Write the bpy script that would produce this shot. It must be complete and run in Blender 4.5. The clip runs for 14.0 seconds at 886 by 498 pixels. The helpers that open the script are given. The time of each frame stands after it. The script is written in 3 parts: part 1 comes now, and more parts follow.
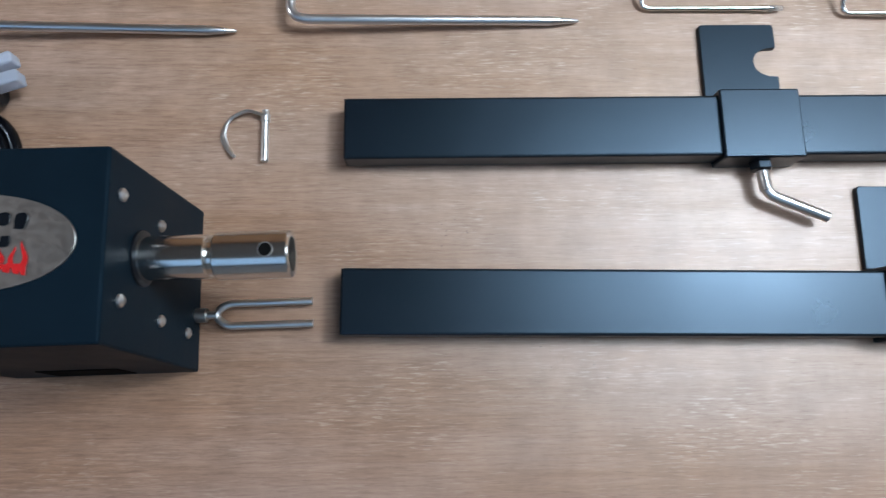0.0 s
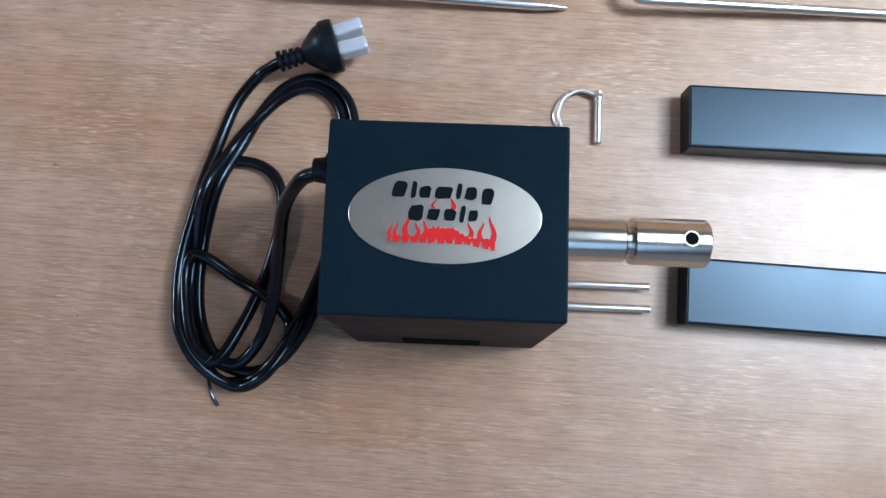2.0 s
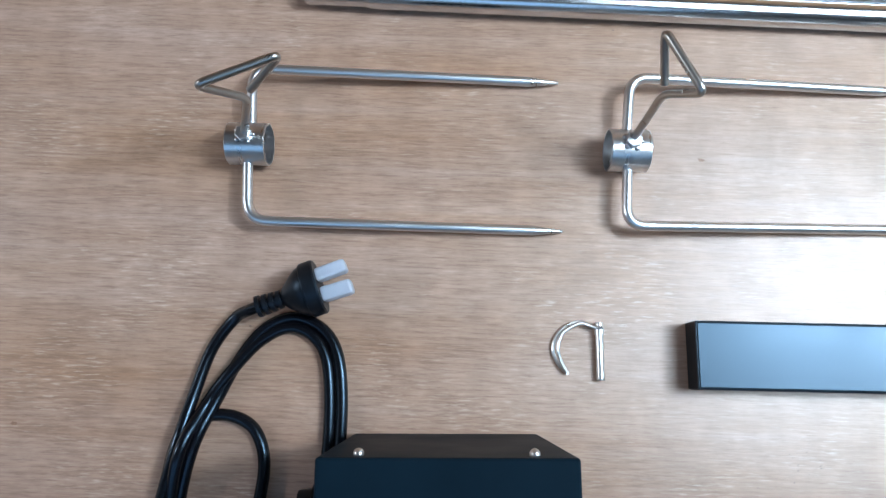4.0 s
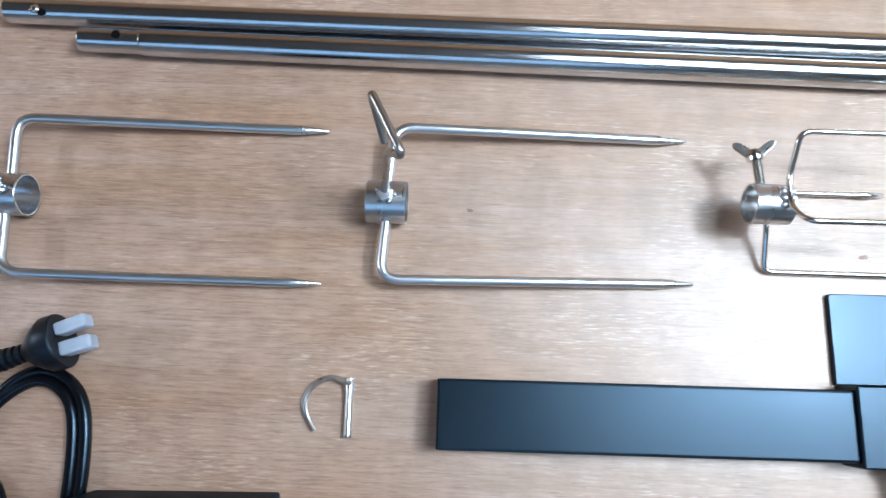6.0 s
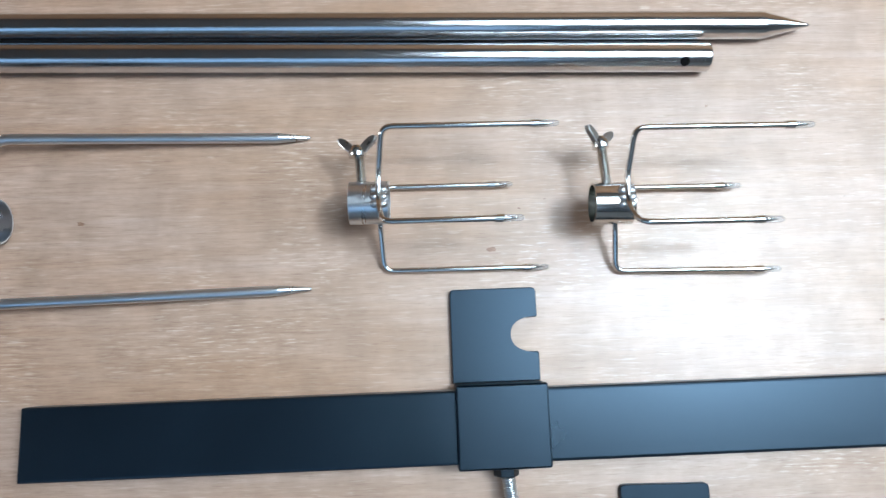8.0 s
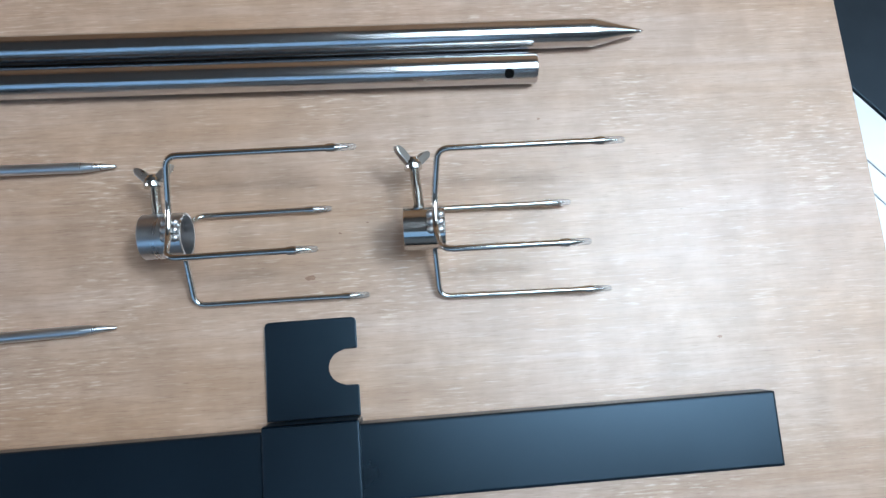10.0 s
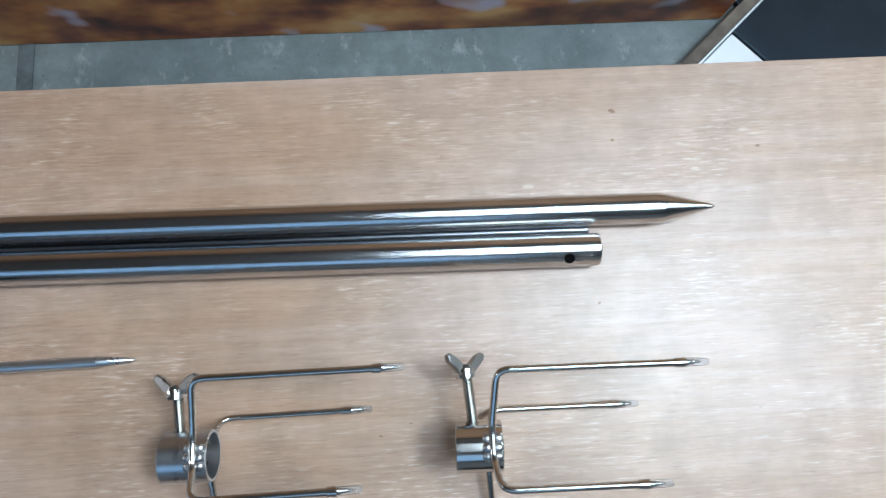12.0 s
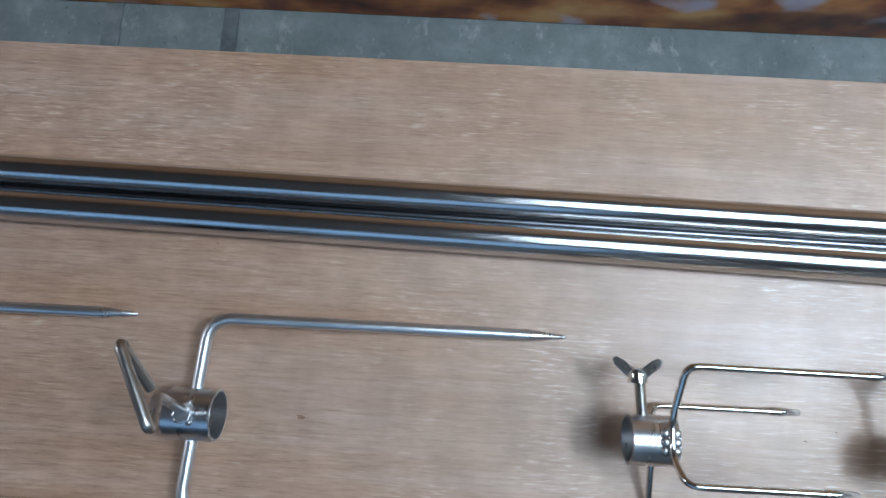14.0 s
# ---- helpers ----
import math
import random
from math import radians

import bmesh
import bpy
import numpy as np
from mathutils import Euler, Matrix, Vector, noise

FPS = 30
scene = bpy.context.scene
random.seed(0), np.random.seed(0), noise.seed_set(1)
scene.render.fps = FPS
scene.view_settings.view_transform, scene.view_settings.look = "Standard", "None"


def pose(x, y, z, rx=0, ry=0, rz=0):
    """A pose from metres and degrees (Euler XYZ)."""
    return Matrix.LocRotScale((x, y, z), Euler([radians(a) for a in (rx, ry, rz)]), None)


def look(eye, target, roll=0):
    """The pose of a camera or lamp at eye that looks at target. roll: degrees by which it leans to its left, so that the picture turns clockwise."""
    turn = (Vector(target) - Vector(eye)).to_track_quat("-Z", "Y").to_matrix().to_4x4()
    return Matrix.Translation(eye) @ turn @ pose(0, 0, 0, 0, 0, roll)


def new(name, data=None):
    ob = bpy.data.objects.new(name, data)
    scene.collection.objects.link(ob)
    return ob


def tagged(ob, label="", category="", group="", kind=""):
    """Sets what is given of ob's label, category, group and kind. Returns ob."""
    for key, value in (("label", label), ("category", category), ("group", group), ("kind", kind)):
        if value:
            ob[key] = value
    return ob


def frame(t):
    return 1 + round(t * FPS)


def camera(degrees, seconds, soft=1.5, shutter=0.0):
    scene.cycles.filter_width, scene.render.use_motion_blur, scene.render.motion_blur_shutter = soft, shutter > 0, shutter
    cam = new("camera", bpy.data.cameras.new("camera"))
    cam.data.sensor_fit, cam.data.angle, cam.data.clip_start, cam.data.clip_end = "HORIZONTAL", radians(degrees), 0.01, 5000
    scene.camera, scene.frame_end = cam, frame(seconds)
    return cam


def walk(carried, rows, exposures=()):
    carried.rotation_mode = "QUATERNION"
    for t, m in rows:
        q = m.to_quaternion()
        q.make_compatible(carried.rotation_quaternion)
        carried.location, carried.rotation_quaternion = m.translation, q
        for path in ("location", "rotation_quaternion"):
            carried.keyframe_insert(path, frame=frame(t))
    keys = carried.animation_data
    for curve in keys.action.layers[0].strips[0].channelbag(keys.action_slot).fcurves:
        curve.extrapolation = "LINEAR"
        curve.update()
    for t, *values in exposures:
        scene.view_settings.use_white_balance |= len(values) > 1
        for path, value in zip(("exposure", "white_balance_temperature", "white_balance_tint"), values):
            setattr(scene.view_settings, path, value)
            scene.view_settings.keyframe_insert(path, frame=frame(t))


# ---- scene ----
cam = camera(69.2, 14.0, soft=1.4, shutter=0.15)
PATH = [
    (0, (0.0665, -0.212, 0.498), (0.1085, 0.1635, -1.4655), 6.0),
    (0.5, (-0.042, -0.213, 0.4905), (-0.0655, 0.1235, -1.4805), -2.45),
    (1, (-0.124, -0.219, 0.501), (-0.183, 0.096, -1.473), -7.0),
    (1.5, (-0.163, -0.2165, 0.504), (-0.234, 0.0905, -1.471), -8.95),
    (2, (-0.1695, -0.21, 0.5), (-0.22, 0.0745, -1.479), -6.2),
    (2.5, (-0.1745, -0.199, 0.4965), (-0.214, 0.0685, -1.485), -4.8),
    (3, (-0.185, -0.1475, 0.496), (-0.177, 0.194, -1.4745), 3.85),
    (3.2, (-0.189, -0.122, 0.493), (-0.176, 0.252, -1.472), 3.75),
    (5.3, (-0.1045, -0.012, 0.495), (-0.154, 0.4125, -1.459), -4.65),
    (5.5, (-0.0705, -0.015, 0.494), (-0.12, 0.4205, -1.4575), -4.45),
    (6, (0.009, -0.005, 0.494), (-0.0275, 0.4095, -1.462), -2.9),
    (6.5, (0.08, 0.003, 0.491), (0.0725, 0.4085, -1.4675), -0.55),
    (7, (0.145, 0.012, 0.488), (0.1595, 0.4065, -1.4725), 1.6),
    (7.5, (0.21, 0.031, 0.485), (0.254, 0.361, -1.487), 6.3),
    (8, (0.278, 0.029, 0.478), (0.331, 0.347, -1.496), 7.9),
    (8.2, (0.31, 0.025, 0.478), (0.348, 0.357, -1.494), 4.0),
    (10.3, (0.402, 0.066, 0.458), (0.504, 0.36, -1.518), 15.5),
    (10.5, (0.4, 0.091, 0.455), (0.505, 0.412, -1.517), 14.7),
    (11, (0.396, 0.147, 0.443), (0.494, 0.505, -1.522), 12.2),
    (11.5, (0.389, 0.177, 0.439), (0.461, 0.55, -1.525), 7.6),
    (12, (0.38, 0.178, 0.435), (0.458, 0.539, -1.53), 9.1),
    (12.5, (0.334, 0.177, 0.437), (0.389, 0.519, -1.533), 7.3),
    (13, (0.2655, 0.175, 0.4335), (0.2905, 0.5185, -1.5365), 4.5),
    (13.5, (0.189, 0.176, 0.432), (0.182, 0.515, -1.539), 0.6),
    (14, (0.118, 0.176, 0.436), (0.069, 0.509, -1.535), -5.1),
]
EXPOSURES = [(0, -0.11, 6620, 18), (1.0, 0.24, 6450, 17), (1.5, 0.34, 6500, 17), (2.5, 0.32, 6420, 16), (3, 0.30, 6120, 12), (5.5, 0.36, 6120, 14), (7.5, 0.18, 6190, 14), (8.2, 0.08, 6240, 13),
             (10.4, -0.21, 6230, 13), (12.5, -0.21, 6220, 12), (14, -0.46, 6090, 14)]
walk(cam, [(t, look(eye, target, roll)) for t, eye, target, roll in PATH], EXPOSURES)

# ---- light: closed room with ceiling panels and an added blue fill ----
FLOOR = -0.75
CEIL = 1.95
world = bpy.data.worlds.new("room_world")
scene.world = world
world.use_nodes = True
world.node_tree.nodes["Background"].inputs[0].default_value = (0.6, 0.7, 0.8, 1)
world.node_tree.nodes["Background"].inputs[1].default_value = 0.05


def panel_lamp(name, x, y, sx, sy, watts, colour):
    data = bpy.data.lights.new(name, "AREA")
    data.shape, data.size, data.size_y = "RECTANGLE", sx, sy
    data.energy, data.color = watts, colour
    lamp = new(name, data)
    lamp.matrix_world = pose(x, y, CEIL - 0.075)
    return lamp


LAMPS = [
    ("panel_light_right", 1.34, 0.24, 1.75, 1.0, 48, (0.71, 0.89, 1.0)),
    ("panel_light_east", 3.30, 0.60, 0.8, 1.2, 44, (0.73, 0.90, 1.0)),
    ("panel_light_left", -3.7, 0.40, 0.40, 0.40, 84, (0.88, 0.93, 0.98)),
    # added dim fill for the bluish band in the poles; no such lamp known
    ("blue_fill_wide", -1.15, -1.75, 3.75, 1.6, 17.0, (0.28, 0.60, 1.0)),
]
for lamp_row in LAMPS:
    panel_lamp(*lamp_row)
# a bare bulb hangs just under the large panel
BULB = (1.20, 0.26, CEIL - 0.24)
bulb_light = bpy.data.lights.new("bulb_light", "POINT")
bulb_light.energy, bulb_light.shadow_soft_size, bulb_light.color = 66, 0.095, (0.74, 0.90, 1.0)
new("bulb_light", bulb_light).matrix_world = pose(*BULB)

# ---- materials ----


def material(name, colour, rough=0.5, metal=0.0, spec=0.5):
    m = bpy.data.materials.new(name)
    m.use_nodes = True
    b = m.node_tree.nodes["Principled BSDF"]
    b.inputs["Base Color"].default_value = (*colour, 1)
    b.inputs["Roughness"].default_value = rough
    b.inputs["Metallic"].default_value = metal
    b.inputs["Specular IOR Level"].default_value = spec
    return m


def add(m, kind, **values):
    n = m.node_tree.nodes.new(kind)
    for key, value in values.items():
        n.inputs[key.replace("_", " ")].default_value = value
    return n


def link(m, a, b):
    m.node_tree.links.new(a, b)


def noise_of(m, scale, detail=4.0, rough=0.6, stretch=(1, 1, 1), turn=0.0):
    co = add(m, "ShaderNodeTexCoord")
    mp = add(m, "ShaderNodeMapping")
    mp.inputs["Scale"].default_value = stretch
    mp.inputs["Rotation"].default_value = (0, 0, turn)
    n = add(m, "ShaderNodeTexNoise", Scale=scale, Detail=detail, Roughness=rough)
    link(m, co.outputs["Object"], mp.inputs["Vector"])
    link(m, mp.outputs["Vector"], n.inputs["Vector"])
    return n.outputs["Fac"]


def ramp(m, fac, stops):
    r = add(m, "ShaderNodeValToRGB")
    e = r.color_ramp.elements
    while len(e) < len(stops):
        e.new(0.5)
    for el, (p, c) in zip(e, stops):
        el.position = p
        el.color = (*c, 1) if len(c) == 3 else c
    link(m, fac, r.inputs["Fac"])
    return r.outputs["Color"]


def mixed(m, fac, a, b, blend="MIX"):
    n = m.node_tree.nodes.new("ShaderNodeMix")
    n.data_type, n.blend_type = "RGBA", blend
    for value, socket in ((fac, n.inputs[0]), (a, n.inputs[6]), (b, n.inputs[7])):
        if isinstance(value, (int, float)):
            socket.default_value = value
        elif isinstance(value, tuple):
            socket.default_value = (*value, 1)
        else:
            link(m, value, socket)
    return n.outputs[2]


def base(m):
    return m.node_tree.nodes["Principled BSDF"]


def bump(m, height, strength, distance=0.001):
    b = add(m, "ShaderNodeBump", Strength=strength, Distance=distance)
    link(m, height, b.inputs["Height"])
    link(m, b.outputs["Normal"], base(m).inputs["Normal"])


def plywood():
    m = material("plywood", (0.34, 0.23, 0.16), 0.42, 0.0, 0.72)
    broad = noise_of(m, 5.0, 3, 0.5, (0.55, 2.2, 1))
    bands = noise_of(m, 9.0, 5, 0.65, (0.35, 9, 1))
    streak = noise_of(m, 60.0, 4, 0.75, (0.55, 7.0, 1), 0.01)
    pores = noise_of(m, 190.0, 3, 0.6, (0.28, 5.0, 1), 0.012)
    flecks = noise_of(m, 150.0, 2, 0.55, (0.33, 4.5, 1), 0.04)
    chatter = noise_of(m, 26.0, 3, 0.6, (1.3, 0.9, 1))
    patch = noise_of(m, 11.0, 3, 0.6, (1, 1, 1), 0.7)
    specks = noise_of(m, 420.0, 2, 0.5, (0.7, 1.2, 1))
    col = ramp(m, bands, [(0.3, (0.30, 0.168, 0.099)), (0.52, (0.385, 0.240, 0.162)), (0.72, (0.445, 0.302, 0.228))])
    col = mixed(m, 0.45, col, ramp(m, broad, [(0.32, (0.322, 0.160, 0.078)), (0.68, (0.44, 0.308, 0.262))]))
    co = add(m, "ShaderNodeTexCoord")
    axis = add(m, "ShaderNodeSeparateXYZ")
    link(m, co.outputs["Object"], axis.inputs[0])

    def drift(source, k, offset):
        """A coordinate of the sheet, made wavy by the broad noise."""
        a = m.node_tree.nodes.new("ShaderNodeMath")
        a.operation = "MULTIPLY_ADD"
        a.inputs[1].default_value, a.inputs[2].default_value = k, offset
        link(m, broad, a.inputs[0])
        b = m.node_tree.nodes.new("ShaderNodeMath")
        b.operation = "ADD"
        link(m, a.outputs[0], b.inputs[0])
        link(m, source, b.inputs[1])
        return b.outputs[0]

    grain = ramp(m, drift(axis.outputs[0], 0.30, 0.25), [(0.25, (0.62,) * 3), (0.62, (0.22,) * 3)])
    col = mixed(m, grain, col, ramp(m, streak, [(0.32, (0.50, 0.42, 0.37)), (0.5, (1, 1, 1)), (0.66, (1.3, 1.31, 1.33))]), "MULTIPLY")
    col = mixed(m, 0.42, col, ramp(m, chatter, [(0.35, (0.72, 0.69, 0.66)), (0.65, (1.15, 1.15, 1.15))]), "MULTIPLY")
    col = mixed(m, ramp(m, pores, [(0.57, (0, 0, 0)), (0.71, (0.42, 0.42, 0.42))]), col, (0.16, 0.078, 0.045))
    light = mixed(m, 1.0, ramp(m, flecks, [(0.58, (0, 0, 0)), (0.71, (0.36, 0.36, 0.36))]), ramp(m, patch, [(0.38, (0.15, 0.15, 0.15)), (0.62, (1, 1, 1))]), "MULTIPLY")
    col = mixed(m, light, col, (0.66, 0.50, 0.40))
    curl = noise_of(m, 170.0, 2, 0.55, (0.40, 3.6, 1), 0.22)
    zone = noise_of(m, 7.0, 3, 0.6, (1, 1.6, 1), 2.1)
    figure = mixed(m, 1.0, ramp(m, curl, [(0.56, (0, 0, 0)), (0.68, (0.5, 0.5, 0.5))]), ramp(m, zone, [(0.50, (0, 0, 0)), (0.62, (1, 1, 1))]), "MULTIPLY")
    col = mixed(m, figure, col, (0.68, 0.53, 0.42))
    shade = mixed(m, 1.0, ramp(m, curl, [(0.32, (0.5, 0.5, 0.5)), (0.44, (0, 0, 0))]), ramp(m, zone, [(0.50, (0, 0, 0)), (0.62, (1, 1, 1))]), "MULTIPLY")
    col = mixed(m, shade, col, (0.22, 0.12, 0.075))
    dirt = mixed(m, 1.0, ramp(m, specks, [(0.66, (0, 0, 0)), (0.73, (0.7, 0.7, 0.7))]), ramp(m, patch, [(0.60, (0, 0, 0)), (0.70, (1, 1, 1))]), "MULTIPLY")
    col = mixed(m, dirt, col, (0.10, 0.06, 0.045))
    # wood paler mid-sheet, redder to front side and one end, with painted light falloff
    wood_falloff_y = ramp(m, drift(axis.outputs[1], 0.16, 0.42), [(0.12, (0.78, 0.74, 0.70)), (0.36, (0.90, 0.90, 0.89)), (0.50, (1.01, 1.05, 1.06)), (0.84, (1.01, 1.04, 1.05))])
    wood_falloff_x = ramp(m, drift(axis.outputs[0], 0.30, 0.25), [(0.15, (0.92, 0.91, 0.90)), (0.60, (0.995, 1.02, 1.015))])
    col = mixed(m, 1.0, col, wood_falloff_x, "MULTIPLY")
    col = mixed(m, 1.0, col, wood_falloff_y, "MULTIPLY")
    link(m, col, base(m).inputs["Base Color"])
    scuff = noise_of(m, 48.0, 5, 0.7, (0.8, 1.3, 1), 0.5)
    sheen = mixed(m, 0.5, ramp(m, streak, [(0.3, (0.47, 0.47, 0.47)), (0.7, (0.35, 0.35, 0.35))]), ramp(m, scuff, [(0.38, (0.36, 0.36, 0.36)), (0.62, (0.46, 0.46, 0.46))]))
    link(m, sheen, base(m).inputs["Roughness"])
    bump(m, streak, 0.13, 0.0006)
    return m


def steel(name, colour, rough, along, depth=0.06):
    m = material(name, colour, rough, 1.0)
    n = noise_of(m, 300.0, 3, 0.6, along)
    s = noise_of(m, 30.0, 3, 0.6)
    link(m, ramp(m, n, [(0.3, (rough * 0.88,) * 3), (0.7, (rough * 1.14,) * 3)]), base(m).inputs["Roughness"])
    link(m, mixed(m, ramp(m, s, [(0.35, (0, 0, 0)), (0.7, (0.35,) * 3)]), colour, tuple(c * 0.8 for c in colour)), base(m).inputs["Base Color"])
    if depth > 0.03:
        bump(m, n, depth, 0.0004)
    return m


def coated(name, colour, rough, spec=0.4):
    m = material(name, colour, rough, 0.0, spec)
    base(m).inputs["Specular Tint"].default_value = (0.52, 0.77, 1.0, 1)
    n = noise_of(m, 900.0, 2, 0.5)
    w = noise_of(m, 14.0, 4, 0.6)
    link(m, mixed(m, ramp(m, w, [(0.35, (0, 0, 0)), (0.7, (1, 1, 1))]), colour, tuple(c * 1.35 for c in colour)), base(m).inputs["Base Color"])
    link(m, ramp(m, w, [(0.3, (rough * 0.88,) * 3), (0.72, (rough * 1.12,) * 3)]), base(m).inputs["Roughness"])
    bump(m, n, 0.07, 0.0002)
    return m


def blotched(name, a, b, scale, rough, detail=5.0, height=0.1):
    m = material(name, a, rough)
    n = noise_of(m, scale, detail, 0.6)
    link(m, ramp(m, n, [(0.35, a), (0.68, b)]), base(m).inputs["Base Color"])
    bump(m, noise_of(m, scale * 12, 3), height, 0.001)
    return m


def concrete():
    m = material("concrete", (0.3, 0.32, 0.31), 0.55)
    a = noise_of(m, 6.0, 6, 0.65)
    b = noise_of(m, 38.0, 5, 0.7)
    col = ramp(m, a, [(0.3, (0.11, 0.135, 0.135)), (0.55, (0.17, 0.20, 0.20)), (0.75, (0.27, 0.30, 0.30))])
    col = mixed(m, 0.6, col, ramp(m, b, [(0.3, (0.75, 0.75, 0.75)), (0.7, (1.15, 1.15, 1.15))]), "MULTIPLY")
    scrape = noise_of(m, 22.0, 6, 0.8, (1, 0.6, 1), 0.5)
    col = mixed(m, ramp(m, scrape, [(0.57, (0, 0, 0)), (0.68, (0.55, 0.55, 0.55))]), col, (0.40, 0.42, 0.41))
    chips = noise_of(m, 70.0, 3, 0.6, (1, 1, 1), 1.1)
    col = mixed(m, ramp(m, chips, [(0.68, (0, 0, 0)), (0.74, (0.7, 0.7, 0.7))]), col, (0.05, 0.06, 0.06))
    link(m, col, base(m).inputs["Base Color"])
    bump(m, b, 0.2, 0.002)
    return m


def printed():
    m = material("printed_card", (0.2, 0.06, 0.02), 0.3)
    a = noise_of(m, 6.0, 3, 0.5, (1, 1, 1.6))
    b = noise_of(m, 8.5, 2, 0.4, (1, 1, 1.2), 0.6)
    c = noise_of(m, 4.0, 2, 0.4, (0.6, 1, 2.2))
    col = ramp(m, a, [(0.34, (0.05, 0.015, 0.01)), (0.45, (0.26, 0.07, 0.025)), (0.55, (0.5, 0.19, 0.05)), (0.68, (0.66, 0.36, 0.13))])
    col = mixed(m, ramp(m, b, [(0.57, (0, 0, 0)), (0.66, (0.85, 0.85, 0.85))]), col, (0.56, 0.52, 0.64))
    col = mixed(m, ramp(m, c, [(0.52, (0, 0, 0)), (0.66, (0.5, 0.5, 0.5))]), col, (0.03, 0.01, 0.006))
    link(m, col, base(m).inputs["Base Color"])
    return m


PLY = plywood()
KNOT = blotched("knot_wood", (0.17, 0.085, 0.05), (0.30, 0.17, 0.105), 900, 0.5)
PLY_EDGE = blotched("ply_edge", (0.34, 0.21, 0.12), (0.5, 0.34, 0.22), 60, 0.7)
BLACK = coated("black_powder_coat", (0.0022, 0.0046, 0.0075), 0.31, 0.5)
BOXBLACK = coated("satin_black_sheet", (0.0032, 0.0088, 0.0142), 0.48, 0.05)
CAPBLACK = coated("black_plastic", (0.004, 0.0045, 0.006), 0.38, 0.3)
POLISHED = steel("polished_stainless", (0.64, 0.645, 0.65), 0.14, (0.03, 9, 9), 0.16)
BRUSHED = steel("brushed_stainless", (0.60, 0.615, 0.63), 0.29, (1, 0.1, 0.1), 0.05)
TURNED = steel("turned_steel", (0.70, 0.69, 0.66), 0.2, (2, 0.1, 0.1), 0.05)
ZINC = steel("zinc_plate", (0.66, 0.67, 0.67), 0.31, (0.3, 0.3, 0.3), 0.02)
SATIN = steel("satin_wire", (0.66, 0.68, 0.70), 0.33, (0.3, 0.3, 0.3), 0.02)
HANDLE = steel("dull_handle_wire", (0.40, 0.385, 0.36), 0.30, (0.3, 0.3, 0.3), 0.02)
CHROME = steel("bright_plate", (0.64, 0.635, 0.61), 0.15, (0.3, 0.3, 0.3), 0.015)
WELD = steel("weld_metal", (0.42, 0.42, 0.42), 0.35, (1, 1, 1), 0.6)
DULLROD = steel("dull_rod", (0.22, 0.23, 0.25), 0.3, (0.05, 6, 6), 0.04)
DARKHOLE = material("hole_shadow_metal", (0.004, 0.004, 0.004), 0.9, 0.0, 0.05)
RUBBER = coated("cable_rubber", (0.003, 0.003, 0.004), 0.22, 0.36)
CLEAR = material("milky_plastic", (0.62, 0.69, 0.80), 0.3)
base(CLEAR).inputs["Transmission Weight"].default_value = 0.5
SHEATH = material("clear_plastic", (0.9, 0.92, 0.93), 0.12)
base(SHEATH).inputs["Transmission Weight"].default_value = 0.95
base(SHEATH).inputs["IOR"].default_value = 1.12
PLATE = steel("brushed_badge", (0.62, 0.60, 0.565), 0.33, (1, 1, 1), 0.02)
INK = coated("black_enamel", (0.003, 0.004, 0.006), 0.4, 0.15)
RED = material("red_enamel", (0.5, 0.010, 0.011), 0.45, 0.0, 0.25)
CONCRETE = concrete()
JOINT = blotched("joint_filler", (0.07, 0.085, 0.09), (0.13, 0.15, 0.155), 25, 0.7)
SEAM = blotched("seam_filler", (0.10, 0.122, 0.128), (0.19, 0.215, 0.22), 25, 0.6)
PRINT = printed()
BATTEN = blotched("weathered_timber", (0.07, 0.055, 0.042), (0.17, 0.135, 0.105), 22, 0.7)
WHITE = blotched("white_laminate", (0.74, 0.77, 0.80), (0.80, 0.82, 0.84), 6, 0.2, 3, 0.02)
MAT = coated("black_sheet", (0.012, 0.015, 0.019), 0.45, 0.35)
WALL = blotched("painted_wall", (0.28, 0.28, 0.28), (0.34, 0.34, 0.33), 3, 0.8)
CEILING = blotched("ceiling_paint", (0.17, 0.175, 0.18), (0.21, 0.215, 0.22), 3, 0.85)
TIMBER = blotched("brown_cladding", (0.36, 0.18, 0.085), (0.46, 0.25, 0.13), 4, 0.6)
HOUSING = material("lamp_housing", (0.75, 0.75, 0.75), 0.5)

# ---- mesh helpers ----


def mesh_of(bm, name, mat, smooth=True):
    bmesh.ops.recalc_face_normals(bm, faces=bm.faces)
    plain = bm.faces.layers.int.get("plain") is not None
    me = bpy.data.meshes.new(name)
    bm.to_mesh(me)
    bm.free()
    me.materials.append(mat)
    if smooth:
        me.shade_smooth()
        me.set_sharp_from_angle(angle=radians(12 if plain else 35))
    return me


def part(name, bm, mat, parent=None, label="", m=None, smooth=True):
    ob = new(name, mesh_of(bm, name, mat, smooth))
    if parent is not None:
        ob.parent = parent
    if m is not None:
        ob.matrix_basis = m
    if label:
        ob["label"] = label
    return ob


def thing(name, label, category, m=None, group="", kind=""):
    ob = new(name)
    ob.empty_display_size = 0.02
    if m is not None:
        ob.matrix_basis = m
    return tagged(ob, label, category, group, kind)


